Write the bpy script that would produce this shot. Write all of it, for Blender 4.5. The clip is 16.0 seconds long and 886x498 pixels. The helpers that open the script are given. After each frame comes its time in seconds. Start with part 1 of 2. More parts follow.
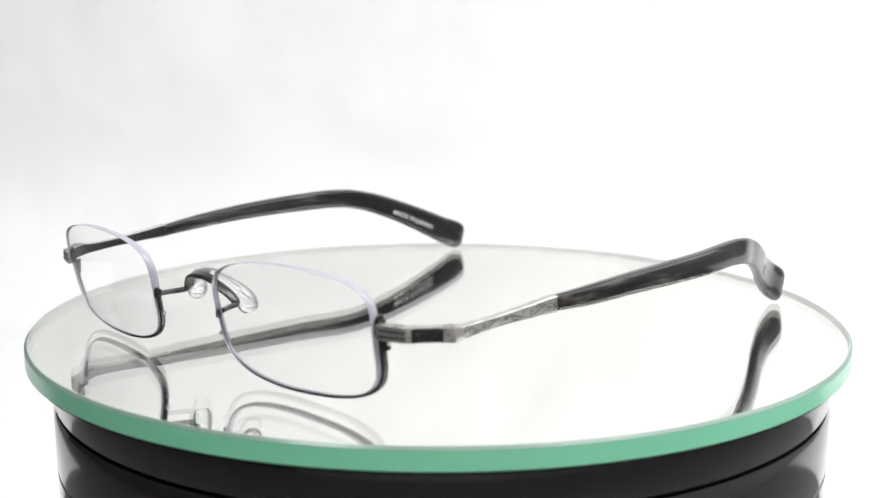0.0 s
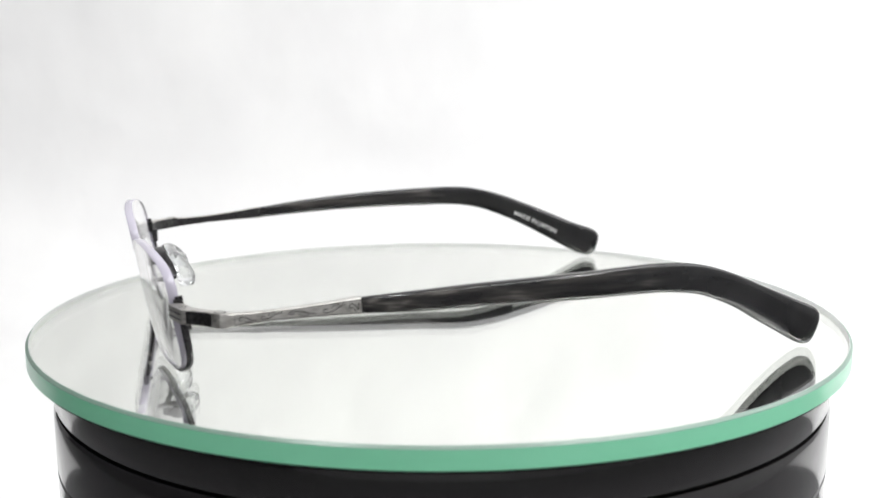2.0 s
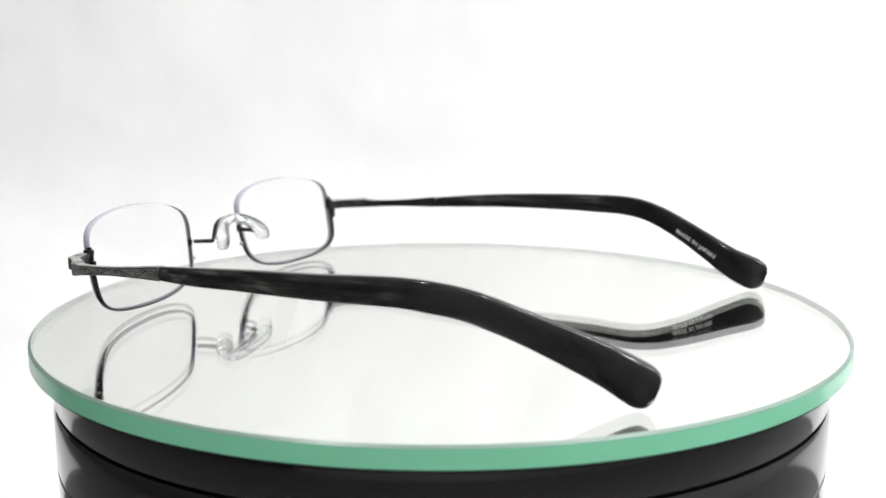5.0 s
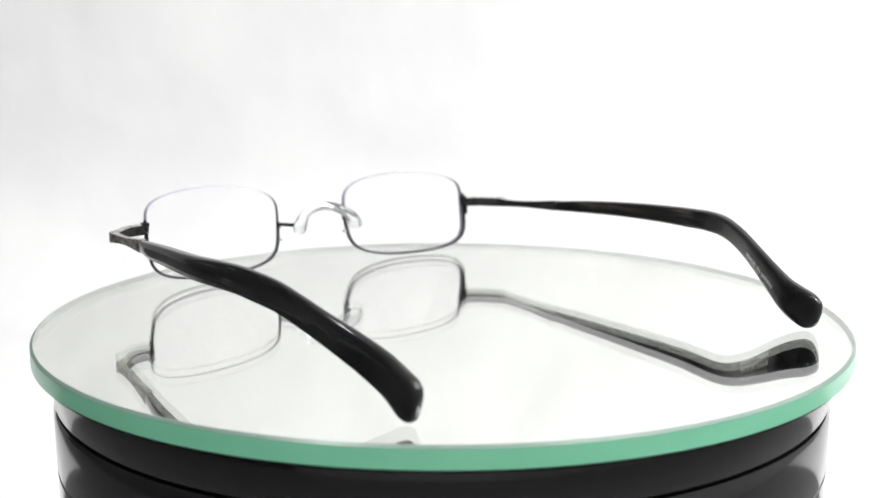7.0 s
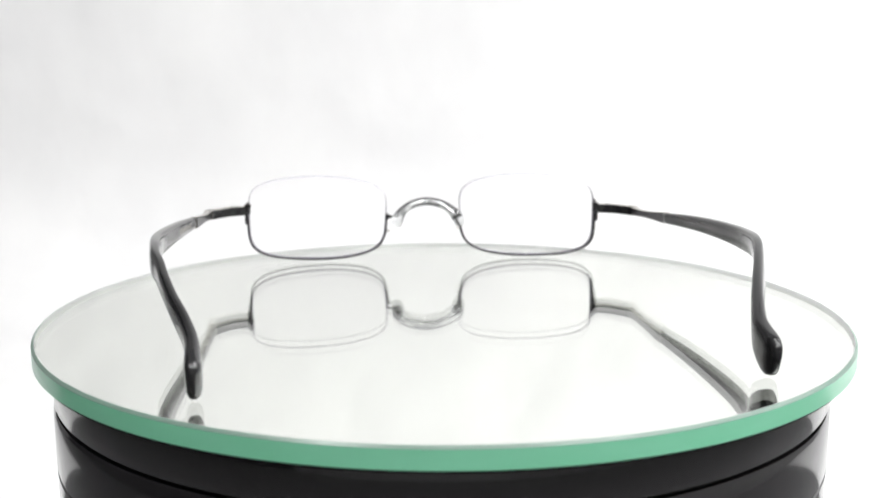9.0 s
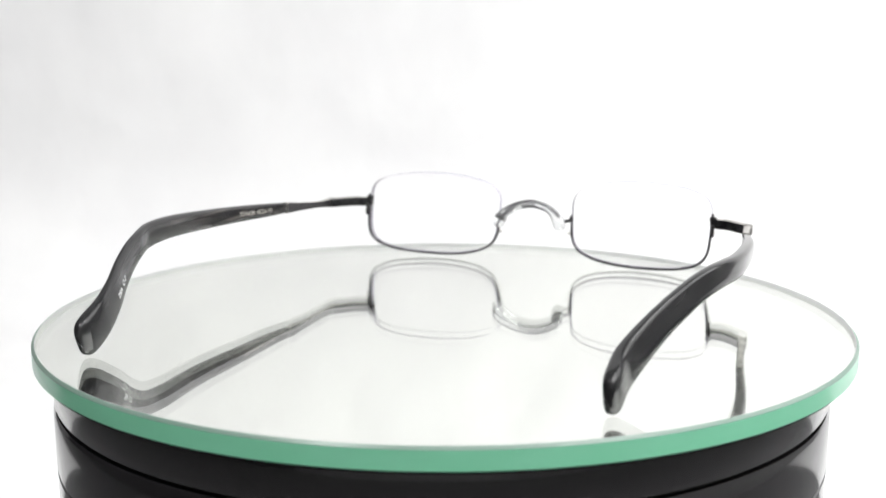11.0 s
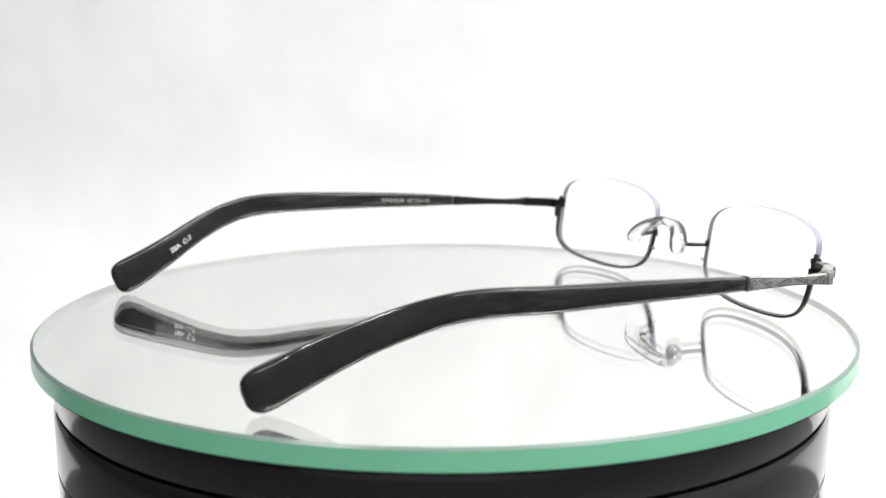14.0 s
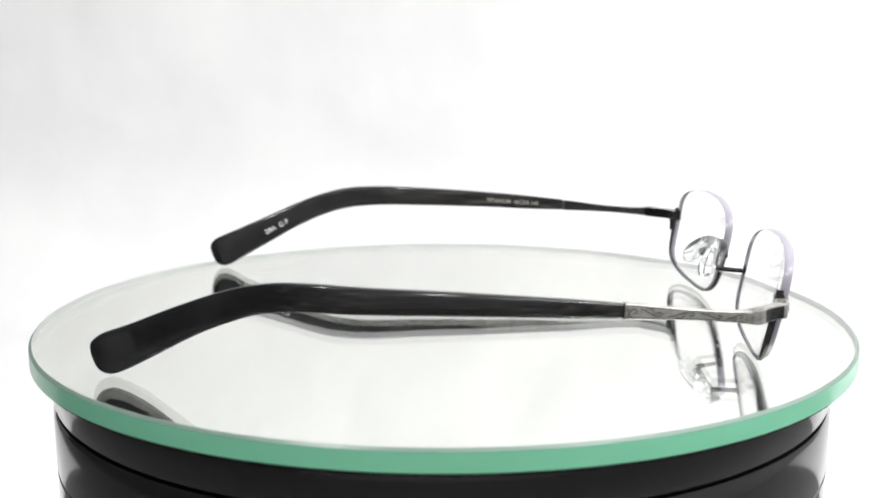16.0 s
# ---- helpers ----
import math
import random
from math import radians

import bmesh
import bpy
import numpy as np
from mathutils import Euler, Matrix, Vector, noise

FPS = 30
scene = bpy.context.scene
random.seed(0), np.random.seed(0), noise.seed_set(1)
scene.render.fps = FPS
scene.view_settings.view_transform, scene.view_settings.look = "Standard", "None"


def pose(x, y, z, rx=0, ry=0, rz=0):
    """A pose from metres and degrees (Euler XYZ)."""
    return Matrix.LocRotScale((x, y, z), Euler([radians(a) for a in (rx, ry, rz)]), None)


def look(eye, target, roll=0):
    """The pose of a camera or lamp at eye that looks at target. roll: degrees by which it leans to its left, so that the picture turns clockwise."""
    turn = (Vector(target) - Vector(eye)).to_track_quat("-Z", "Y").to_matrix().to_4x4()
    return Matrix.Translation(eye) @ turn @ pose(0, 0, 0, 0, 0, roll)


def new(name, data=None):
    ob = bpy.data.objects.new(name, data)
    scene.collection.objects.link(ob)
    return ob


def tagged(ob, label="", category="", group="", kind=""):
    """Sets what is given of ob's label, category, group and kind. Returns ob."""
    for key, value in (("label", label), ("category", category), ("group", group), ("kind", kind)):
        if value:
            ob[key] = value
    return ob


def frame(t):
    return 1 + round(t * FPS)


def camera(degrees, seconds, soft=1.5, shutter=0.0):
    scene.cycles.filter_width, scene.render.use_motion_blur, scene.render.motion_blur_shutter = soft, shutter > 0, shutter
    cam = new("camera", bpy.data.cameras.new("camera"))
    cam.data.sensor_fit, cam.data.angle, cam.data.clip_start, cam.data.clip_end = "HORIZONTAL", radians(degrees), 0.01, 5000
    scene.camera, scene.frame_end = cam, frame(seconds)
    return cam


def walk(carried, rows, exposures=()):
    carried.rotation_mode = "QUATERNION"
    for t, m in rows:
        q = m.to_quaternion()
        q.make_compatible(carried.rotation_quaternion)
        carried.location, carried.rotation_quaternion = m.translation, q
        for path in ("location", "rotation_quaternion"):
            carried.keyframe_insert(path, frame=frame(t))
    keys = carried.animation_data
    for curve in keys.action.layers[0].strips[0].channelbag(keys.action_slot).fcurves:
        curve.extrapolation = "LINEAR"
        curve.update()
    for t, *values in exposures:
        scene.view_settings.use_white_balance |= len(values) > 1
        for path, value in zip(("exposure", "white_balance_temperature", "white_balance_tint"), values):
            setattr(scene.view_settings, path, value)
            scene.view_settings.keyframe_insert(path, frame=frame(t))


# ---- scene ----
cam = camera(42.94, 16.0)
EYE = (0.0, -0.299, 0.0712)
PITCH, YAW = 10.276, 0.05
cam.data.dof.use_dof = True
cam.data.dof.focus_distance = 0.275
cam.data.dof.aperture_fstop = 19.0
still = pose(*EYE, 90 - PITCH, 0, -YAW)
walk(cam, [(0.0, still), (16.0, still)])
scene.view_settings.exposure = -0.5

# turntable: degrees at the start, degrees a second, and its slight change of speed
TURN0, RATE, EASE = -44.87, -14.193, 0.012

# ---- light ----
world = bpy.data.worlds.new("room_air")
scene.world = world
world.use_nodes = True
world.node_tree.nodes["Background"].inputs[0].default_value = (0.5, 0.5, 0.52, 1)
world.node_tree.nodes["Background"].inputs[1].default_value = 0.25


def area(name, eye, target, sx, sy, power, color=(1, 1, 1)):
    data = bpy.data.lights.new(name, "AREA")
    data.shape, data.size, data.size_y = "RECTANGLE", sx, sy
    data.energy, data.color = power, color
    ob = new(name, data)
    ob.matrix_world = look(eye, target)
    return ob


area("softbox_top", (0.5, -0.15, 0.95), (0.05, 0.1, 0.0), 0.5, 0.5, 5.5)
area("softbox_side", (0.92, 0.16, 0.75), (0.25, 0.62, 0.52), 1.1, 0.8, 11.5)
area("ceiling_strip", (0.7, -0.9, 1.3), (0.1, 0.6, 0.55), 0.9, 0.15, 12.5, (1.0, 0.995, 0.985))
for x, y, power in ((-0.7, -0.7, 15.0), (0.1, -1.2, 14.0), (0.75, -0.35, 8.5)):
    spot = area("ceiling_downlight", (x, y, 1.7), (x * 0.6, y, 0.0), 0.07, 0.07, power, (1.0, 0.995, 0.985))
    spot.data.shape = "DISK"


# ---- materials ----
def material(name, color=(0.5, 0.5, 0.5), rough=0.5, metal=0.0, **more):
    m = bpy.data.materials.new(name)
    m.use_nodes = True
    b = m.node_tree.nodes["Principled BSDF"]
    b.inputs["Base Color"].default_value = (*color, 1)
    b.inputs["Roughness"].default_value = rough
    b.inputs["Metallic"].default_value = metal
    for k, v in more.items():
        b.inputs[k.replace("_", " ")].default_value = v
    return m


def noise_node(m, scale, detail=4.0, stretch=(1, 1, 1), rough=0.55):
    nt = m.node_tree
    tc, mp, n = nt.nodes.new("ShaderNodeTexCoord"), nt.nodes.new("ShaderNodeMapping"), nt.nodes.new("ShaderNodeTexNoise")
    mp.inputs["Scale"].default_value = stretch
    n.inputs["Scale"].default_value, n.inputs["Detail"].default_value = scale, detail
    n.inputs["Roughness"].default_value = rough
    nt.links.new(tc.outputs["Object"], mp.inputs["Vector"])
    nt.links.new(mp.outputs["Vector"], n.inputs["Vector"])
    return n


def ramp(m, source, stops):
    r = m.node_tree.nodes.new("ShaderNodeValToRGB")
    e = r.color_ramp.elements
    while len(e) < len(stops):
        e.new(0.5)
    for el, (at, col) in zip(e, stops):
        el.position, el.color = at, (*col, 1) if len(col) == 3 else col
    m.node_tree.links.new(source, r.inputs["Fac"])
    return r


def link(m, out, socket):
    m.node_tree.links.new(out, m.node_tree.nodes["Principled BSDF"].inputs[socket])


def bump(m, height, strength, distance):
    b = m.node_tree.nodes.new("ShaderNodeBump")
    b.inputs["Strength"].default_value, b.inputs["Distance"].default_value = strength, distance
    m.node_tree.links.new(height, b.inputs["Height"])
    link(m, b.outputs["Normal"], "Normal")


PAPER = material("white_backdrop_paper", (0.8, 0.8, 0.8), 0.75)
n = noise_node(PAPER, 9.0, 5.0)
link(PAPER, ramp(PAPER, n.outputs["Fac"], [(0.3, (0.77, 0.77, 0.775)), (0.7, (0.83, 0.83, 0.83))]).outputs["Color"], "Base Color")
n2 = noise_node(PAPER, 15.0, 2.5, (1, 1, 0.8))
bump(PAPER, n2.outputs["Fac"], 0.34, 0.012)

WALLS = material("white_wall_paint", (0.8, 0.8, 0.8), 0.8)
n = noise_node(WALLS, 3.0)
link(WALLS, ramp(WALLS, n.outputs["Fac"], [(0.3, (0.77, 0.77, 0.78)), (0.7, (0.82, 0.82, 0.82))]).outputs["Color"], "Base Color")
TABLE = material("grey_table_laminate", (0.12, 0.12, 0.123), 0.45)
n = noise_node(TABLE, 20.0, 5.0, (1, 8, 1))
link(TABLE, ramp(TABLE, n.outputs["Fac"], [(0.3, (0.10, 0.10, 0.103)), (0.7, (0.145, 0.145, 0.148))]).outputs["Color"], "Base Color")

# dark finish of the unseen west wall, added to keep reflections from there dark
DARK_WALL = material("dark_reflected_wall", (0.06, 0.06, 0.065), 0.9)
n = noise_node(DARK_WALL, 12.0, 4.0, (1, 1, 0.1))
link(DARK_WALL, ramp(DARK_WALL, n.outputs["Fac"], [(0.3, (0.04, 0.04, 0.045)), (0.7, (0.09, 0.09, 0.095))]).outputs["Color"], "Base Color")
FLOOR = material("grey_vinyl_floor", (0.4, 0.4, 0.39), 0.5)
n = noise_node(FLOOR, 6.0, 5.0)
link(FLOOR, ramp(FLOOR, n.outputs["Fac"], [(0.3, (0.36, 0.36, 0.35)), (0.7, (0.46, 0.46, 0.45))]).outputs["Color"], "Base Color")

ACETATE = material("black_horn_acetate", (0.02, 0.02, 0.022), 0.12, 0.0, IOR=1.46)
n = noise_node(ACETATE, 800.0, 2.0, (1.0, 0.022, 1.0), 0.5)
# horn streaks; the palest stop is raised to hold reflected sheen as well
streaks_and_sheen = ramp(ACETATE, n.outputs["Fac"], [(0.36, (0.010, 0.010, 0.011)), (0.5, (0.021, 0.020, 0.020)), (0.6, (0.036, 0.034, 0.032)), (0.74, (0.11, 0.102, 0.095))])
clouds = ramp(ACETATE, noise_node(ACETATE, 70.0, 2.0).outputs["Fac"], [(0.35, (0.010, 0.010, 0.011)), (0.75, (0.022, 0.022, 0.023))])
where = ACETATE.node_tree.nodes.new("ShaderNodeSeparateXYZ")
ACETATE.node_tree.links.new(ACETATE.node_tree.nodes["Texture Coordinate"].outputs["Object"], where.inputs[0])
fade = ACETATE.node_tree.nodes.new("ShaderNodeMapRange")
fade.inputs["From Min"].default_value, fade.inputs["From Max"].default_value = 0.005, 0.035
ACETATE.node_tree.links.new(where.outputs["Y"], fade.inputs["Value"])
blend = ACETATE.node_tree.nodes.new("ShaderNodeMix")
blend.data_type = "RGBA"
ACETATE.node_tree.links.new(fade.outputs["Result"], blend.inputs["Factor"])
ACETATE.node_tree.links.new(streaks_and_sheen.outputs["Color"], blend.inputs["A"])
ACETATE.node_tree.links.new(clouds.outputs["Color"], blend.inputs["B"])
link(ACETATE, blend.outputs["Result"], "Base Color")
n = noise_node(ACETATE, 2500.0, 2.0)
link(ACETATE, ramp(ACETATE, n.outputs["Fac"], [(0.3, (0.08,) * 3), (0.7, (0.15,) * 3)]).outputs["Color"], "Roughness")

SILVER = material("antique_silver", (0.42, 0.41, 0.39), 0.34, 1.0)
n = noise_node(SILVER, 1400.0, 4.0, (1, 0.25, 1))
link(SILVER, ramp(SILVER, n.outputs["Fac"], [(0.3, (0.35, 0.34, 0.32)), (0.5, (0.57, 0.555, 0.53)), (0.75, (0.76, 0.745, 0.72))]).outputs["Color"], "Base Color")
link(SILVER, ramp(SILVER, n.outputs["Fac"], [(0.3, (0.52,) * 3), (0.7, (0.38,) * 3)]).outputs["Color"], "Roughness")
STEEL = material("polished_steel", (0.72, 0.72, 0.73), 0.18, 1.0)
PATINA = material("blackened_silver", (0.05, 0.05, 0.052), 0.38, 0.9)
n = noise_node(PATINA, 900.0, 3.0)
link(PATINA, ramp(PATINA, n.outputs["Fac"], [(0.35, (0.03, 0.03, 0.032)), (0.75, (0.10, 0.10, 0.10))]).outputs["Color"], "Base Color")
RIM = material("dark_gunmetal", (0.06, 0.058, 0.06), 0.3, 0.9)
n = noise_node(RIM, 1500.0, 3.0)
link(RIM, ramp(RIM, n.outputs["Fac"], [(0.3, (0.035, 0.034, 0.036)), (0.7, (0.085, 0.083, 0.085))]).outputs["Color"], "Base Color")

LENS = material("clear_lens", (0.999, 0.996, 1.0), 0.0, 0.0, IOR=1.14, Transmission_Weight=1.0, Specular_IOR_Level=0.4)
LENS_EDGE = material("lavender_lens_edge", (0.45, 0.43, 0.505), 0.2, 0.0, IOR=1.45, Transmission_Weight=0.12)
SILICONE = material("clear_silicone", (0.97, 0.98, 0.985), 0.02, 0.0, IOR=1.41, Transmission_Weight=0.92)

PLATE = material("clear_float_glass", (0.995, 1.0, 0.996), 0.0, 0.0, IOR=1.5, Transmission_Weight=1.0)
PLATE_EDGE = material("green_ground_glass_edge", (0.2, 0.56, 0.36), 0.3, 0.0, IOR=1.5, Transmission_Weight=0.38, Coat_Weight=0.4, Coat_Roughness=0.12)
n = noise_node(PLATE_EDGE, 60.0, 4.0, (1, 1, 4))
link(PLATE_EDGE, ramp(PLATE_EDGE, n.outputs["Fac"], [(0.3, (0.31, 0.90, 0.58)), (0.7, (0.35, 0.94, 0.63))]).outputs["Color"], "Base Color")
BEVEL = material("ground_glass_bevel", (0.30, 0.44, 0.37), 0.3, 0.0, IOR=1.5, Transmission_Weight=0.45)
# pale colour standing in for backdrop light seen through the far rim
BACKLIT = material("pale_backlit_rim", (0.88, 0.91, 0.89), 0.6)
MIRROR = material("mirror_silvering", (0.985, 1.0, 0.962), 0.0, 1.0)
BLACK = material("black_gloss_plastic", (0.012, 0.011, 0.012), 0.1, 0.0, IOR=1.5, Coat_Weight=0.4, Coat_Roughness=0.04)
n = noise_node(BLACK, 220.0, 5.0)
link(BLACK, ramp(BLACK, n.outputs["Fac"], [(0.3, (0.12,) * 3), (0.7, (0.19,) * 3)]).outputs["Color"], "Roughness")
dents = noise_node(BLACK, 30.0, 2.0, (1, 1, 0.5))
bump(BLACK, dents.outputs["Fac"], 0.25, 0.0015)
GROOVE = material("matt_black_groove", (0.004, 0.004, 0.004), 0.8)
PRINT = material("white_print", (0.75, 0.75, 0.75), 0.5)
STAMP = material("grey_print", (0.36, 0.34, 0.31), 0.5)
ENGRAVED = material("engraved_line", (0.035, 0.033, 0.03), 0.5, 0.3)


# ---- building helpers ----
def part(name, bm, mats, parent=None, label="", smooth=True, sharp=35):
    me = bpy.data.meshes.new(name)
    bm.normal_update()
    bm.to_mesh(me)
    bm.free()
    for m in mats if isinstance(mats, (list, tuple)) else [mats]:
        me.materials.append(m)
    if smooth:
        me.shade_smooth()
        me.set_sharp_from_angle(angle=radians(sharp))
    ob = new(name, me)
    if parent:
        ob.parent = parent
    return tagged(ob, label) if label else ob


def spline(keys, n):
    """Rows of numbers glided through by a Catmull-Rom curve, n steps for each span."""
    k = [np.array(r, float) for r in keys]
    k = [2 * k[0] - k[1], *k, 2 * k[-1] - k[-2]]
    out = []
    for i in range(1, len(k) - 2):
        a, b, c, d = k[i - 1:i + 3]
        for j in range(n):
            t = j / n
            out.append(0.5 * (2 * b + (c - a) * t + (2 * a - 5 * b + 4 * c - d) * t * t + (3 * b - a - 3 * c + d) * t ** 3))
    return [*out, k[-2]]


def sweep(rows, up=(0, 0, 1), power=2.0, segs=16, closed=False, bm=None):
    """A solid along rows of (x, y, z, height, width, lean) in metres and degrees; height lies along up, power shapes the section."""
    bm = bm or bmesh.new()
    pts = [Vector(r[:3]) for r in rows]
    rings, up = [], Vector(up)
    for i, r in enumerate(rows):
        if closed:
            tan = pts[(i + 1) % len(pts)] - pts[i - 1]
        else:
            tan = pts[min(i + 1, len(pts) - 1)] - pts[max(i - 1, 0)]
        tan.normalize()
        side = tan.cross(up).normalized()
        top = side.cross(tan)
        if len(r) > 5:
            c, w = math.cos(radians(r[5])), math.sin(radians(r[5]))
            side, top = side * c + top * w, top * c - side * w
        ring = []
        for k in range(segs):
            a = 2 * math.pi * (k + 0.5) / segs
            ca, sa = math.cos(a), math.sin(a)
            u = math.copysign(abs(ca) ** (2 / power), ca) * r[4] / 2
            w = math.copysign(abs(sa) ** (2 / power), sa) * r[3] / 2
            ring.append(bm.verts.new(pts[i] + side * u + top * w))
        rings.append(ring)
    for i in range(len(rings) - (0 if closed else 1)):
        p, q = rings[i], rings[(i + 1) % len(rings)]
        for k in range(segs):
            bm.faces.new((p[k], p[(k + 1) % segs], q[(k + 1) % segs], q[k]))
    if not closed:
        bm.faces.new(rings[0][::-1])
        bm.faces.new(rings[-1])
    bmesh.ops.recalc_face_normals(bm, faces=bm.faces)
    return bm


def lathe(profile, segs=192, slots=None):
    """A solid of revolution about z from (radius, z) rows; closed on the axis."""
    bm = bmesh.new()
    rings = []
    for r, z in profile:
        if r == 0:
            rings.append([bm.verts.new((0, 0, z))] * segs)
        else:
            rings.append([bm.verts.new((r * math.cos(2 * math.pi * k / segs), r * math.sin(2 * math.pi * k / segs), z)) for k in range(segs)])
    for i in range(len(rings) - 1):
        p, q = rings[i], rings[i + 1]
        for k in range(segs):
            v = []
            for x in (p[k], p[(k + 1) % segs], q[(k + 1) % segs], q[k]):
                if x not in v:
                    v.append(x)
            f = bm.faces.new(v)
            if slots:
                f.material_index = slots[i]
    bmesh.ops.recalc_face_normals(bm, faces=bm.faces)
    return bm


def prism(outline, z0, z1, bevel):
    bm = bmesh.new()
    lo = [bm.verts.new((x, y, z0)) for x, y in outline]
    hi = [bm.verts.new((x, y, z1)) for x, y in outline]
    bm.faces.new(lo[::-1])
    bm.faces.new(hi)
    for i in range(len(lo)):
        j = (i + 1) % len(lo)
        bm.faces.new((lo[i], lo[j], hi[j], hi[i]))
    bmesh.ops.recalc_face_normals(bm, faces=bm.faces)
    bmesh.ops.bevel(bm, geom=list(bm.edges), offset=bevel, segments=2, profile=0.6, affect="EDGES")
    return bm


def plane(name, corners, mat, label, thick):
    """A slab whose visible face has the given corners, thick behind it."""
    bm = bmesh.new()
    v = [bm.verts.new(c) for c in corners]
    f = bm.faces.new(v)
    f.normal_update()
    nrm = f.normal.copy()
    w = [bm.verts.new(Vector(c) - nrm * thick) for c in corners]
    bm.faces.new(w[::-1])
    for i in range(4):
        j = (i + 1) % 4
        bm.faces.new((v[j], v[i], w[i], w[j]))
    bmesh.ops.recalc_face_normals(bm, faces=bm.faces)
    return tagged(part(name, bm, mat, smooth=False), label, name.split("_")[0], kind="structure")


# ---- the room and the backdrop ----
BASE_Z = -0.14
X0, X1, Y0, Y1, Z0, Z1 = -1.7, 1.7, -2.2, 1.1, -0.85, 1.75
plane("floor", [(X0, Y0, Z0), (X1, Y0, Z0), (X1, Y1, Z0), (X0, Y1, Z0)], FLOOR, "light grey plain studio floor under the table", 0.05)
plane("ceiling", [(X0, Y0, Z1), (X0, Y1, Z1), (X1, Y1, Z1), (X1, Y0, Z1)], WALLS, "plain white painted studio ceiling", 0.05)
plane("wall_north", [(X0, Y1, Z0), (X1, Y1, Z0), (X1, Y1, Z1), (X0, Y1, Z1)], WALLS, "plain white painted studio wall", 0.05)
plane("wall_south", [(X1, Y0, Z0), (X0, Y0, Z0), (X0, Y0, Z1), (X1, Y0, Z1)], WALLS, "plain white painted studio wall", 0.05)
# unseen, made dark so that temples and base reflect little from the left
plane("wall_west", [(X0, Y0, Z0), (X0, Y1, Z0), (X0, Y1, Z1), (X0, Y0, Z1)], DARK_WALL, "unseen dark wall added for dark reflections from the left", 0.05)
plane("wall_east", [(X1, Y1, Z0), (X1, Y0, Z0), (X1, Y0, Z1), (X1, Y1, Z1)], WALLS, "plain white painted studio wall", 0.05)


def build_table():
    top = prism([(-0.9, -0.6), (0.9, -0.6), (0.9, 0.85), (-0.9, 0.85)], BASE_Z - 0.034, BASE_Z - 0.004, 0.004)
    table = tagged(new("table"), "grey laminate work table under the white paper", "table")
    table.location = (0, 0, 0)
    part("tabletop", top, TABLE, table)
    for x in (-0.84, 0.84):
        for y in (-0.54, 0.79):
            part("leg", prism([(x - 0.03, y - 0.03), (x + 0.03, y - 0.03), (x + 0.03, y + 0.03), (x - 0.03, y + 0.03)], Z0, BASE_Z - 0.034, 0.003), TABLE, table)


build_table()


def build_backdrop():
    """A paper sweep: flat under the turntable, curving up behind it."""
    bm = bmesh.new()
    left, wide, back, rad, high = -0.5, 1.35, 0.62, 0.13, 1.3
    line = [(0.17 + (back - rad - 0.17) * i / 10, BASE_Z) for i in range(10)]
    line += [(back - rad + rad * math.sin(a), BASE_Z + rad - rad * math.cos(a)) for a in [math.pi / 2 * i / 24 for i in range(25)]]
    line += [(back, BASE_Z + rad + (high - rad) * i / 12) for i in range(1, 13)]
    cols = 30
    grid = [[bm.verts.new((left + wide * c / cols, y, z)) for c in range(cols + 1)] for y, z in line]
    for r in range(len(grid) - 1):
        for c in range(cols):
            bm.faces.new((grid[r][c], grid[r][c + 1], grid[r + 1][c + 1], grid[r + 1][c]))
    ob = part("backdrop", bm, PAPER)
    s = ob.modifiers.new("thickness", "SOLIDIFY")
    s.thickness, s.offset = 0.0015, -1.0
    tagged(ob, "white mottled paper sweep curving up behind the turntable", "backdrop", kind="structure")


build_backdrop()


# ---- the turntable and its mirror plate ----
def build_turntable():
    base = tagged(new("turntable"), "black glossy plastic display turntable with a round groove", "turntable")
    mm, wide = 0.001, 1.012
    body = [(0, -17.0), (96.5, -17.0), (98.5, -16.6), (99.5, -16.2), (100.0, -17.2), (100.0, -30), (99.9, -31.0), (99.2, -31.3), (99.2, -32), (99.9, -32.3), (99.6, -60), (98.5, -135), (97.5, -139.6), (95, -140), (0, -140)]
    part("body", lathe([(r * wide * mm, z * mm) for r, z in body]), BLACK, base, "black glossy cylindrical body")
    plat = [(0, -5.6), (97.6, -5.6), (98.8, -5.8), (99.6, -6.6), (99.8, -7.4), (99.8, -14.6), (99.4, -15.3), (98.6, -15.5), (97.2, -15.5), (97.2, -16.9), (0, -16.9)]
    platter = part("platter", lathe([(r * wide * mm, z * mm) for r, z in plat], slots=[0] * 7 + [1, 1, 1]), [BLACK, GROOVE], base, "black glossy rotating platter")
    return base, platter


turntable, platter = build_turntable()


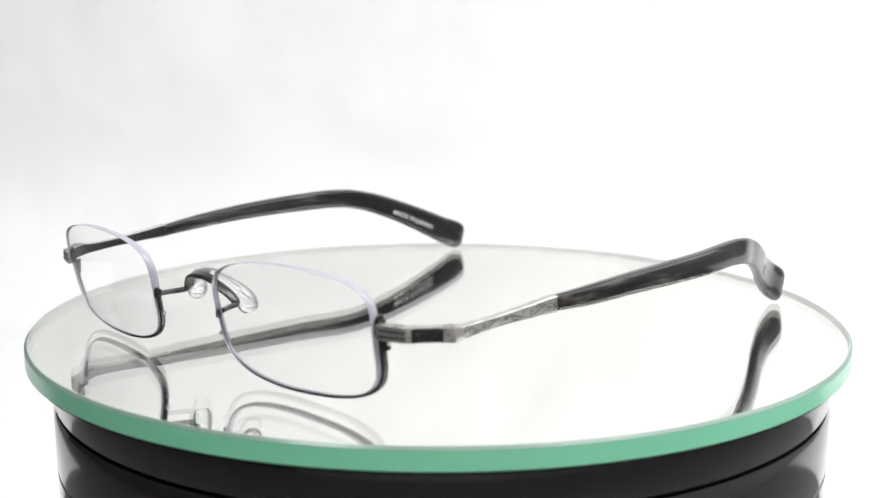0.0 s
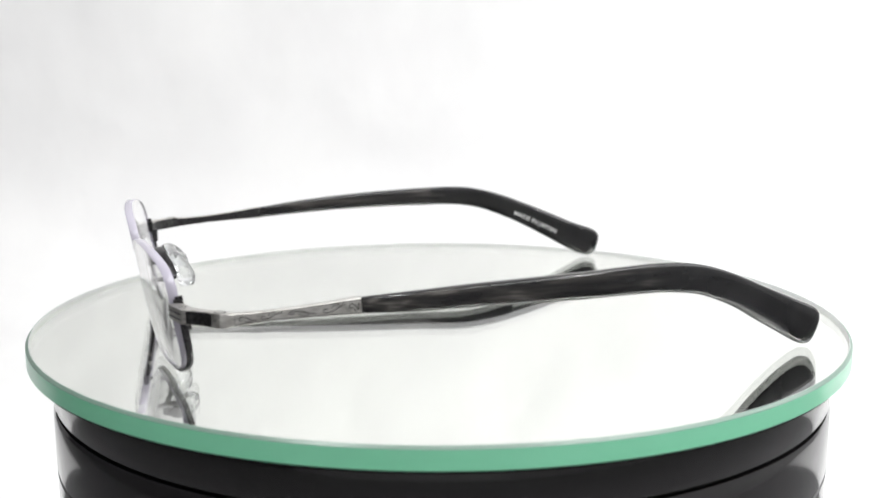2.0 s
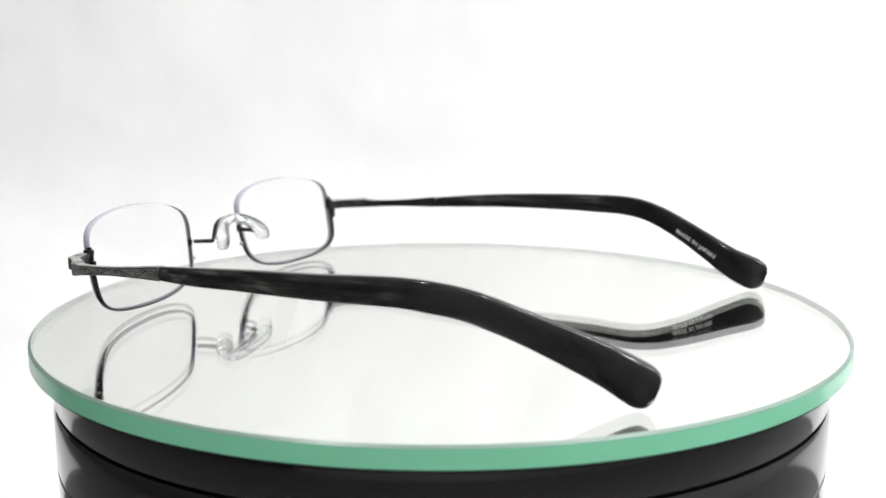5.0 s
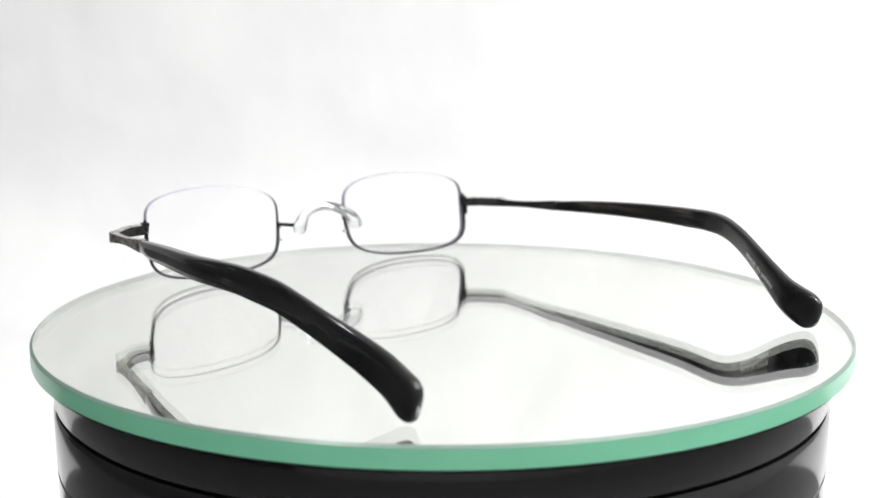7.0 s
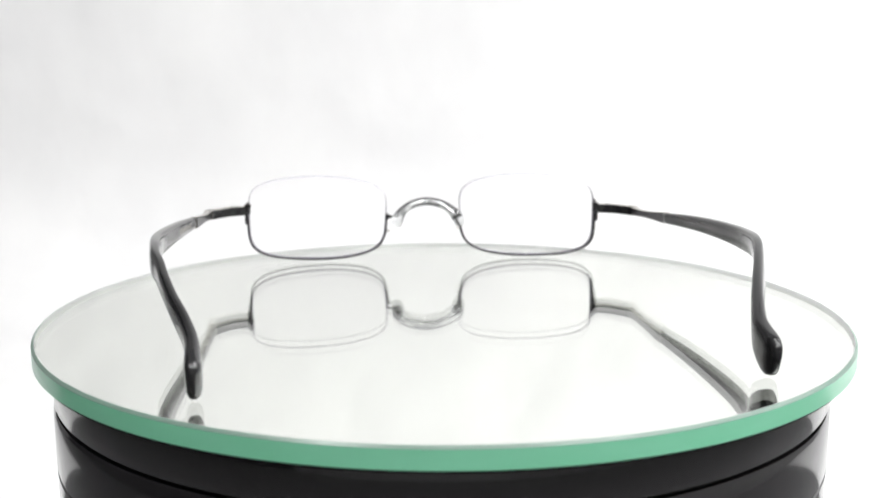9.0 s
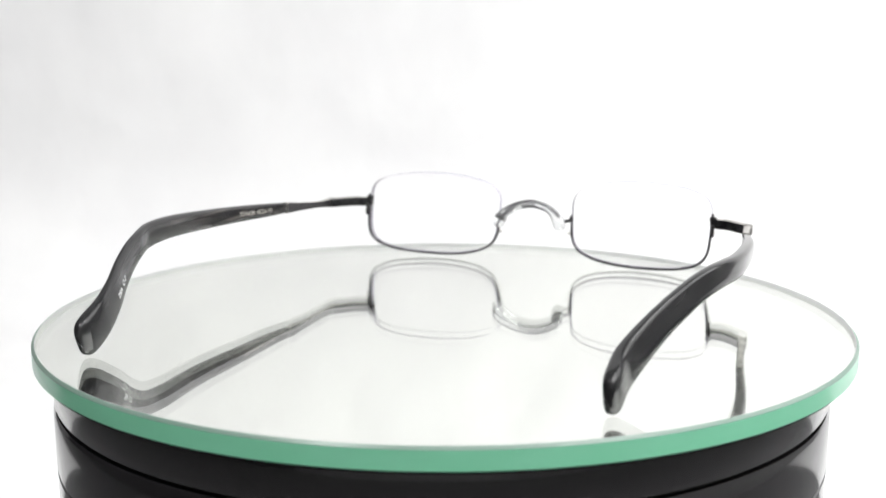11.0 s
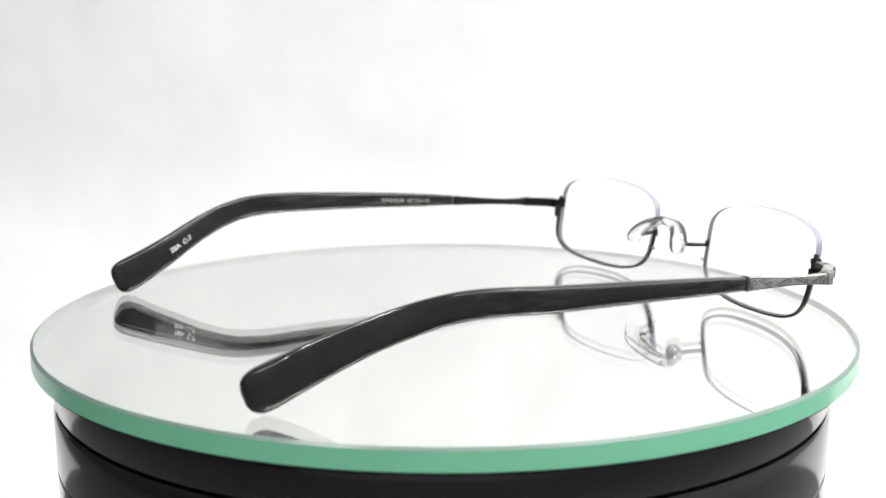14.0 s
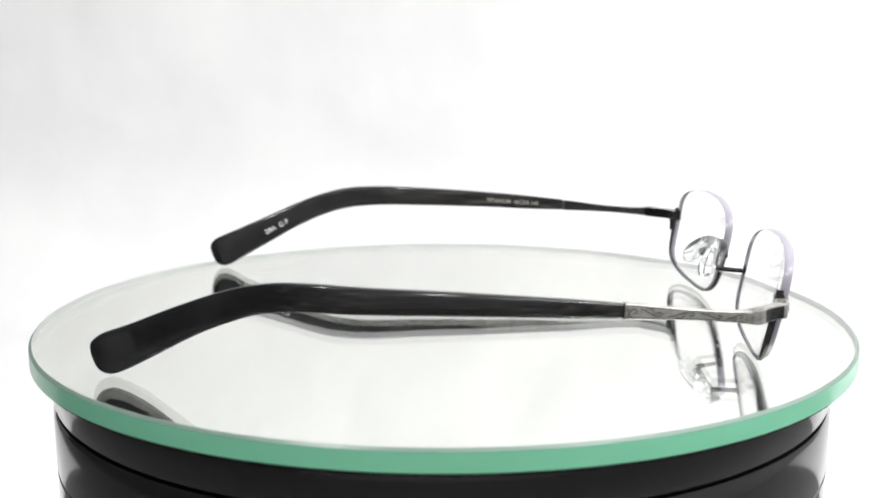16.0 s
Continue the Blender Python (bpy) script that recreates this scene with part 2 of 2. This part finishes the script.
def build_plate():
    plate = tagged(new("mirror_plate"), "round mirror plate of thick clear glass with green edge", "mirror")
    mm = 0.001
    R = 106.3
    prof = [(0, 0), (R * 0.5, 0), (R - 0.65, 0), (R - 0.55, -0.03), (R - 0.03, -0.55), (R, -0.65), (R, -4.6), (R - 0.4, -4.96), (0, -4.96)]
    bm = lathe([(r * mm, z * mm) for r, z in prof], 256, [0, 0, 2, 2, 2, 1, 1, 3])
    g = part("glass", bm, [PLATE, PLATE_EDGE, BEVEL, MIRROR], plate, "thick clear glass disc with bevelled green rim", sharp=10)
    # added ring: its paleness imitates the backlit far rim and covers the green
    r0, r1 = (R - 0.85) * mm, (R - 0.72) * mm
    band = lathe([(r1, -0.00006), (r1, -0.0048), (r0, -0.0048), (r0, -0.00006), (r1, -0.00006)], 256)
    f = part("backlit_band", band, BACKLIT, plate, "added pale band imitating backlight inside the glass rim", sharp=10)
    b = lathe([(0, -0.00498), (0.1054, -0.00498), (0.1054, -0.00558), (0, -0.00558)], 256)
    m = part("backing", b, GROOVE, plate, "dark backing coat under the mirrored glass", sharp=10)
    for ob in (g, f, m):
        ob.location = (-0.00068, -0.00052, 0)
    return plate


mirror_plate = build_plate()

# ---- the eyeglasses; millimetres with x across, y towards the tips, z up from the plate ----
AXIS = (4.11, 73.45)


def G(x, y, z):
    return ((x - AXIS[0]) / 1000, (y - AXIS[1]) / 1000, z / 1000)


glasses = tagged(new("eyeglasses"), "half-rim reading glasses with antique silver metal and black temples", "glasses")
# lens: centre across and up, half width, height over and under the centre, taper
LCX, LCZ, LHX, LUP, LDOWN, TAPER = 35.46, 14.49, 22.42, 13.33, 13.23, 0.0029
POWERS = ((1.75, 5.3), (2.2, 4.54), (2.0, 4.43), (2.9, 4.95))
# how each lens sits: shift across, back, up; slope across and down; roll in degrees
SEAT = {1: (0.23, -0.32, 0.21, 0.0999, 0.175, 2.2), -1: (0.76, -0.41, -0.02, 0.0877, 0.215, 0.2)}


def lens_outline(a, grow=0.0):
    """Across and up from the lens's middle to its edge at the angle a, which starts at the temple side and goes over the top."""
    a %= 2 * math.pi
    p, q = POWERS[int(a / (math.pi / 2)) % 4]
    c, w = math.cos(a), math.sin(a)
    z = math.copysign(abs(w) ** (2 / q), w) * (LUP if w > 0 else LDOWN)
    x = math.copysign(abs(c) ** (2 / p), c) * LHX * (1 + TAPER * z)
    k = 1 + grow / math.hypot(x, z)
    return x * k, z * k


def lens_point(s, x, z, back=0.0):
    """A point of a lens, x and z from its middle, back from its front face."""
    dx, dy, dz, across, down, roll = SEAT[s]
    c, w = math.cos(math.radians(roll)), math.sin(math.radians(roll))
    x, z = x * c - z * w, x * w + z * c
    y = -2.95 + dy + across * x - down * z - 1.6 * (1 - (x * x + z * z) / 520)
    return (s * (LCX + x) + dx, y + back, LCZ + z + dz)


THICK = 2.1


def build_lens(s):
    bm = bmesh.new()
    n, rings = 240, 8
    sheets = []
    for back in (0, 1):
        rows = []
        for j in range(1, rings + 1):
            f = j / rings
            row = []
            for k in range(n):
                x, z = lens_outline(2 * math.pi * k / n)
                row.append(bm.verts.new(G(*lens_point(s, x * f, z * f, back * THICK))))
            rows.append(row)
        mid = bm.verts.new(G(*lens_point(s, 0, 0, back * THICK)))
        for k in range(n):
            bm.faces.new((mid, rows[0][k], rows[0][(k + 1) % n]))
            for j in range(rings - 1):
                bm.faces.new((rows[j][k], rows[j + 1][k], rows[j + 1][(k + 1) % n], rows[j][(k + 1) % n]))
        sheets.append(rows[-1])
    ridge = []
    for k in range(n):
        x, z = lens_outline(2 * math.pi * k / n, 0.18)
        ridge.append([bm.verts.new(G(*lens_point(s, x, z, THICK * q))) for q in (0.15, 0.85)])
    for k in range(n):
        j = (k + 1) % n
        for quad in ((sheets[0][k], sheets[0][j], ridge[j][0], ridge[k][0]), (ridge[k][0], ridge[j][0], ridge[j][1], ridge[k][1]), (ridge[k][1], ridge[j][1], sheets[1][j], sheets[1][k])):
            bm.faces.new(quad).material_index = 1
    bmesh.ops.recalc_face_normals(bm, faces=bm.faces)
    return part("lens", bm, [LENS, LENS_EDGE], glasses, "clear lens with polished lavender edge")


def rim_row(s, a):
    """The wire is a deeper band on its temple side."""
    x, z = lens_outline(a, 0.5)
    f = max(0.0, x / LHX)
    return (*G(*lens_point(s, x, z, THICK * 0.45 + 0.9 * f ** 4)), (1.0 + 0.5 * f ** 4) / 1000, 0.68 / 1000)


def build_rim(s):
    rows = [rim_row(s, math.radians(d)) for d in np.linspace(179.5, 364, 220)]
    rim = part("rim", sweep(rows, (0, 1, 0), 3.0, 12), RIM, glasses, "thin dark lower half rim")
    # barrel and screw that close the rim under the end piece
    x, y, z = lens_point(s, LHX + 0.9, -0.6, THICK * 0.45 + 1.6)
    bm = sweep([(*G(x, y, z + dz), 0.0018, 0.001) for dz in (2.2, 1.0, 0.0, -1.0, -1.4)], (0, 1, 0), 2.4, 12)
    part("closing_block", bm, RIM, rim)
    bm = sweep([(*G(x + s * d, y, z), 0.001, 0.001) for d in (0.2, 0.6, 0.7)], (0, 0, 1), 2.0, 12)
    part("screw", bm, SILVER, rim, "tiny bright steel screw")
    x, y, z = lens_point(s, -LHX - 0.5, -4.2, THICK * 0.45)
    bm = sweep([(*G(x - s * d, y, z), 0.001, 0.001) for d in (0.1, 0.7, 1.0)], (0, 0, 1), 2.0, 12)
    part("rivet", bm, SILVER, rim, "tiny bright steel rivet")
    # eye that clamps the lens edge and takes the bridge
    x, y, z = lens_point(s, -LHX - 0.6, 0.4, THICK * 0.45)
    bm = sweep([(*G(x, y, z + dz), 0.0017, 0.0012) for dz in (0.9, 0.7, 0.0, -0.7, -0.9)], (0, 1, 0), 2.6, 12)
    part("bridge_eye", bm, RIM, rim, "small dark block joining rim and bridge")
    return rim


for s in (1, -1):
    build_lens(s)
    build_rim(s)


def build_bridge():
    half = [(11.5, -0.9, 14.7, 1.1, 1.1), (10.9, 1.0, 14.8, 1.2, 1.2), (10.3, 2.2, 15.0, 1.6, 1.2), (9.4, 2.3, 15.8, 2.1, 1.1), (7.8, 1.5, 17.4, 2.3, 1.0), (4.4, 0.1, 19.4, 2.5, 1.0), (0, -0.5, 20.2, 2.5, 1.0)]
    keys = [(12.7, -3.0, 14.7, 1.1, 1.1), *half, *[(-k[0], *k[1:]) for k in half[-2::-1]], (-12.2, -3.4, 14.6, 1.1, 1.1)]
    rows = [(*G(*r[:3]), r[3] / 1000, r[4] / 1000) for r in spline(keys, 6)]
    b = part("bridge", sweep(rows, (0, 1, 0.15), 3.0, 14), RIM, glasses, "dark metal saddle bridge")
    inner = [(x, y + 0.0007, z - 0.0001, h * 0.8, w * 0.5) for x, y, z, h, w in rows if abs(x + 0.004) < 0.0098]
    part("saddle_plate", sweep(inner, (0, 1, 0.15), 3.0, 10), STEEL, b, "polished bright inner face of the bridge")
    keys = [(10.7, 5.9, 12.5, 1.2, 1.0), (10.6, 5.8, 12.9, 3.2, 2.8), (10.3, 5.4, 14.0, 4.4, 3.8), (9.6, 4.9, 15.5, 4.6, 3.7), (7.9, 3.8, 17.5, 4.0, 3.0), (4.6, 2.3, 19.3, 3.6, 2.8), (0, 1.7, 20.1, 3.4, 2.8)]
    keys += [(-k[0], *k[1:]) for k in keys[-2::-1]]
    rows = [(*G(*r[:3]), r[3] / 1000, r[4] / 1000) for r in spline(keys, 6)]
    part("nose_saddle", sweep(rows, (0, 1, 0.2), 2.4, 16), SILICONE, glasses, "clear soft silicone nose saddle")
    return b


build_bridge()


def build_endpiece(s, dz):
    """A front plate, a hollowed black facet and a hinge post, seen from above as one bent bar."""
    off = 0.0 if s > 0 else 1.3
    hollow = [(66.0 + 5.2 * t + 0.55 * math.sin(math.pi * t) * -0.76, 0.0 + 6.1 * t + 0.55 * math.sin(math.pi * t) * 0.65) for t in np.linspace(0, 1, 9)]
    outer = [(59.0, -0.2), (59.7, -2.1), *hollow, (71.9, 6.9), (72.0, 8.6), (69.4, 8.8), (68.7, 7.6), (64.2, 2.4), (60.5, 1.2)]
    pts = [G(s * (x - off), y, 0)[:2] for x, y in outer]
    e = part("endpiece", prism(pts[::s], (16.3 + dz) / 1000, (19.3 + dz) / 1000, 0.00022), SILVER, glasses, "antique silver angled end piece")

    def strip(path, z, tall, thick=0.00014):
        return sweep([(*G(s * (x - off), y, z + dz), tall, thick) for x, y in path], (0, 0, 1), 8.0, 12)

    out = [(x + 0.05, y - 0.05) for x, y in hollow[1:-1]]
    part("facet", strip(out, 17.8, 0.0026), PATINA, e, "blackened hollow facet")
    for z in (17.2, 18.3):
        part("groove", strip([(60.4, -1.93), (63, -1.06), (65.6, -0.18)], z, 0.00024), PATINA, e, "dark brushed groove")
    for x, y, big in ((63.4, 0.5, 0.8), (70.2, 7.2, 1.15)):
        bm = lathe([(0, 0.00012), (0.0006 * big, 0.00012), (0.0008 * big, 0.00004), (0.0008 * big, -0.0004), (0, -0.0004)], 20)
        sc = part("screw", bm, SILVER, e, "small slotted hinge screw")
        sc.location = G(s * (x - off), y, 19.3 + dz)
        ring = part("screw_seat", lathe([(0.00082 * big, 0), (0.00082 * big, 0.00005), (0.00105 * big, 0.00005), (0.00105 * big, 0)], 20), PATINA, e)
        ring.location = G(s * (x - off), y, 19.3 + dz)
        slot = part("slot", prism([(-0.0006, -0.00012), (0.0006, -0.00012), (0.0006, 0.00012), (-0.0006, 0.00012)], 0.0001, 0.00014, 0.00001), ENGRAVED, e)
        slot.location, slot.rotation_euler = G(s * (x - off), y, 19.3 + dz), (0, 0, 0.7)
    # lugs that clamp the lens edge
    for x0, x1, z0, z1 in ((57.6, 59.6, 18.6, 19.9), (57.8, 60.0, 16.7, 19.2)):
        box = [G(s * (x - off * 0.5), y, 0)[:2] for x, y in ((x0, -1.0), (x1, -1.0), (x1, 0.9), (x0, 0.9))]
        part("lug", prism(box[::s], (z0 + dz) / 1000, (z1 + dz) / 1000, 0.0002), RIM, e)
    part("inner_plate", strip([(59.2, 0.85), (60.5, 1.28), (64.15, 2.5), (68.6, 7.65), (69.3, 8.9)], 17.8, 0.0028, 0.0001), PATINA, e, "blackened inner face")
    return e


ARM = [(70.8, 8.5, 17.8, 2.8, 2.3), (71.0, 13, 18.0, 2.35, 1.9), (71.4, 19, 18.4, 2.2, 1.7), (72.2, 27, 18.95, 2.75, 1.8), (72.85, 33.0, 19.4, 3.4, 2.1), (73.04, 35.0, 19.5, 3.55, 2.2)]
# tips of each side: across, back, height, tall, thick, lean
TIP = {
    1: [(73.04, 35.0, 19.51, 3.32, 2.0, 0.5), (74.79, 46.0, 19.99, 4.32, 2.7, 0), (75.95, 58.0, 20.64, 4.84, 3.2, -1), (77.07, 70.0, 21.1, 5.35, 3.4, -0.7), (77.69, 82.0, 21.49, 5.8, 3.32, 0.9),
        (77.35, 91.0, 21.79, 6.11, 3.0, 2.5), (76.5, 99.0, 21.82, 6.36, 2.7, 2.5), (75.6, 106.1, 21.28, 6.57, 2.5, 0.8), (73.86, 112.1, 20.08, 6.66, 2.45, -2), (72.2, 118.1, 18.11, 6.89, 2.45, -6),
        (69.73, 125.15, 15.11, 7.21, 2.55, -9), (66.82, 132.2, 11.7, 8.0, 2.8, -8), (64.75, 139.2, 8.4, 8.8, 3.2, -5), (64.25, 145.4, 5.4, 9.5, 3.6, -1), (64.15, 147.6, 4.45, 8.5, 3.0, 0), (64.1, 148.7, 4.0, 6.4, 2.0, 0), (64.1, 149.2, 3.8, 3.4, 1.0, 0)],
    -1: [(71.3, 35.0, 18.05, 3.2, 2.0, 1.5), (73.04, 46.0, 18.86, 3.95, 2.7, 1.1), (74.32, 58.0, 19.59, 4.45, 3.14, 0.9), (74.91, 70.0, 20.12, 4.95, 3.36, 0.5), (74.98, 82.0, 20.46, 5.4, 3.4, 0),
         (74.42, 90.8, 20.63, 5.75, 3.3, -1.4), (73.16, 98.6, 20.81, 5.95, 3.05, -3.7), (71.36, 105.5, 20.46, 6.15, 2.8, -6.3), (69.21, 111.4, 19.31, 6.35, 2.65, -8), (66.86, 117.3, 17.37, 6.75, 2.65, -8.4),
         (63.94, 124.1, 14.53, 7.15, 2.85, -7.9), (61.22, 131.0, 11.23, 7.9, 3.2, -6.6), (59.0, 137.9, 7.8, 8.7, 3.7, -3.7), (58.6, 144.0, 5.3, 9.4, 3.9, 0), (58.55, 146.4, 4.5, 8.4, 3.3, 0), (58.55, 147.7, 4.05, 6.4, 2.2, 0), (58.55, 148.3, 3.85, 3.4, 1.1, 0)],
}


def build_temple(s):
    low, near = (0, 0) if s > 0 else (1.4, 1.5)
    rows = [(*G(s * (r[0] - near), r[1], r[2] - low), r[3] / 1000, r[4] / 1000) for r in spline(ARM, 6)]
    arm = part("temple_arm", sweep(rows, (0, 0, 1), 7.0, 20), SILVER, glasses, "antique silver temple arm with engraved scrolls")
    face = [(Vector(r[:3]) + Vector((s * (r[4] / 2 + 0.00002), 0, 0)), r[3]) for r in rows]

    def on_face(u, v):
        """A point of the outer face, u along it from 0 to 1 and v from -1 to 1 over its height."""
        f = u * (len(face) - 1)
        i = min(int(f), len(face) - 2)
        p = face[i][0].lerp(face[i + 1][0], f - i)
        h = face[i][1] * (1 - f + i) + face[i + 1][1] * (f - i)
        return p + Vector((0, 0, v * h / 2))

    # added dark strip: dim reflections on the arm's inner side, put into colour
    back = [(r[0] - s * (r[4] / 2 + 0.00003), r[1], r[2], r[3] * 0.9, 0.0001) for r in rows]
    part("inner_plate", sweep(back, (0, 0, 1), 8.0, 12), RIM, arm, "inner face darkened for its dim reflections")

    def line(pts, w):
        return sweep([(*p, w, w * 0.5) for p in pts], (0.02, 0, 1), 2.0, 6)

    border = [on_face(u, 0.78) for u in np.linspace(0.06, 0.97, 24)] + [on_face(0.97, v) for v in np.linspace(0.5, -0.5, 4)]
    border += [on_face(u, -0.78) for u in np.linspace(0.97, 0.06, 24)] + [on_face(0.06, v) for v in np.linspace(-0.5, 0.78, 5)]
    part("engraved_border", line(border, 0.00016), ENGRAVED, arm, "dark engraved border line")

    def scroll(u0, u1, flip):
        pts = []
        for i in range(15):
            t = i / 14
            pts.append(on_face(u0 + (u1 - u0) * (0.2 + 0.7 * t), flip * 0.42 * math.cos(math.pi * t)))
        curl = []
        for i in range(12):
            a = i / 11 * 4.4
            r = 1 - 0.7 * i / 11
            curl.append(on_face(u0 + (u1 - u0) * 0.2 - (u1 - u0) * 0.16 * r * math.sin(a), flip * (0.05 + 0.37 * r * math.cos(a))))
        return curl[::-1] + pts

    for i in range(5):
        u0 = 0.09 + 0.168 * i
        part("engraved_scroll", line(scroll(u0, u0 + 0.165, (1, -1)[i % 2]), 0.00019), ENGRAVED, arm, "dark engraved scroll")
        leaf = [on_face(u0 + 0.06 + 0.05 * t, (1, -1)[i % 2] * (-0.15 - 0.45 * math.sin(2.6 * t))) for t in np.linspace(0, 1, 8)]
        part("engraved_leaf", line(leaf, 0.00014), ENGRAVED, arm, "fine engraved leaf stroke")
    part("engraved_scroll", line([on_face(0.92 + 0.02 * math.cos(a), 0.4 * math.sin(a)) for a in np.linspace(0.6, 4.6, 12)], 0.00017), ENGRAVED, arm, "dark engraved scroll")

    fine = spline([(s * r[0], *r[1:]) for r in TIP[s]], 6)
    rows = [(*G(*r[:3]), r[3] / 1000, r[4] / 1000, r[5]) for r in fine]
    first = rows[0]
    rows = [(*first[:3], first[3] * 0.86, first[4] * 0.86, first[5]), (first[0], first[1] + 0.0003, *first[2:])] + rows[1:]
    tip = part("temple_tip", sweep(rows, (0, 0, 1), 3.3, 32), ACETATE, glasses, "black striped horn acetate temple with bent end")

    ys = [r[1] for r in fine]

    def inner(y, v):
        """A point just over the inner face, y back along the temple and v up across it, in millimetres."""
        r = [np.interp(y, ys, [q[k] for q in fine]) for k in range(6)]
        ahead = [np.interp(y + 1.0, ys, [q[k] for q in fine]) for k in range(3)]
        behind = [np.interp(y - 1.0, ys, [q[k] for q in fine]) for k in range(3)]
        tan = (Vector(ahead) - Vector(behind)).normalized()
        side = tan.cross(Vector((0, 0, 1))).normalized() * -s
        up = side.cross(tan) * (-s)
        if up.z < 0:
            up = -up
        lean = Matrix.Rotation(-radians(r[5]), 3, tan)
        side, up = lean @ side, lean @ up
        depth = r[4] / 2 * (1 - min(0.98, abs(2 * v / r[3])) ** 3.3) ** (1 / 3.3) + 0.035
        return Vector(G(*(Vector(r[:3]) + side * depth + up * v)))

    return tip, inner


def lettering(text, size, mat, parent, inner, y0, s, v0, label):
    """Printed text laid on the inner face round y0."""
    data = bpy.data.curves.new("lettering", "FONT")
    data.body, data.size, data.align_x, data.align_y = text, size, "CENTER", "CENTER"
    data.offset = size * 0.018
    tmp = new("lettering_source", data)
    me = bpy.data.meshes.new_from_object(tmp)
    bpy.data.objects.remove(tmp)
    for vert in me.vertices:
        vert.co = inner(y0 - s * vert.co.x * 0.93, vert.co.y + v0)
    me.materials.clear()
    me.materials.append(mat)
    ob = new("lettering", me)
    ob.parent = parent
    return tagged(ob, label)


for s in (1, -1):
    build_endpiece(s, 0.0 if s > 0 else -1.3)
    tip, inner = build_temple(s)
    if s > 0:
        lettering("TITANIUM  46\u25a124-145", 1.85, STAMP, tip, inner, 51.5, s, -0.1, "small grey printed lettering")
        lettering("28A  C-7", 2.0, PRINT, tip, inner, 129.3, s, -0.5, "small white printed lettering")
    else:
        lettering("MADE IN JAPAN", 2.0, PRINT, tip, inner, 127.6, s, -0.6, "small white printed lettering")


# ---- what turns ----
def motions():
    times = [0.5 * i for i in range(33)]
    rows = [(t, pose(0, 0, 0, 0, 0, TURN0 + RATE * t + EASE * (t - 8) ** 2)) for t in times]
    walk(glasses, rows)
    walk(mirror_plate, rows)
    walk(platter, rows)


motions()
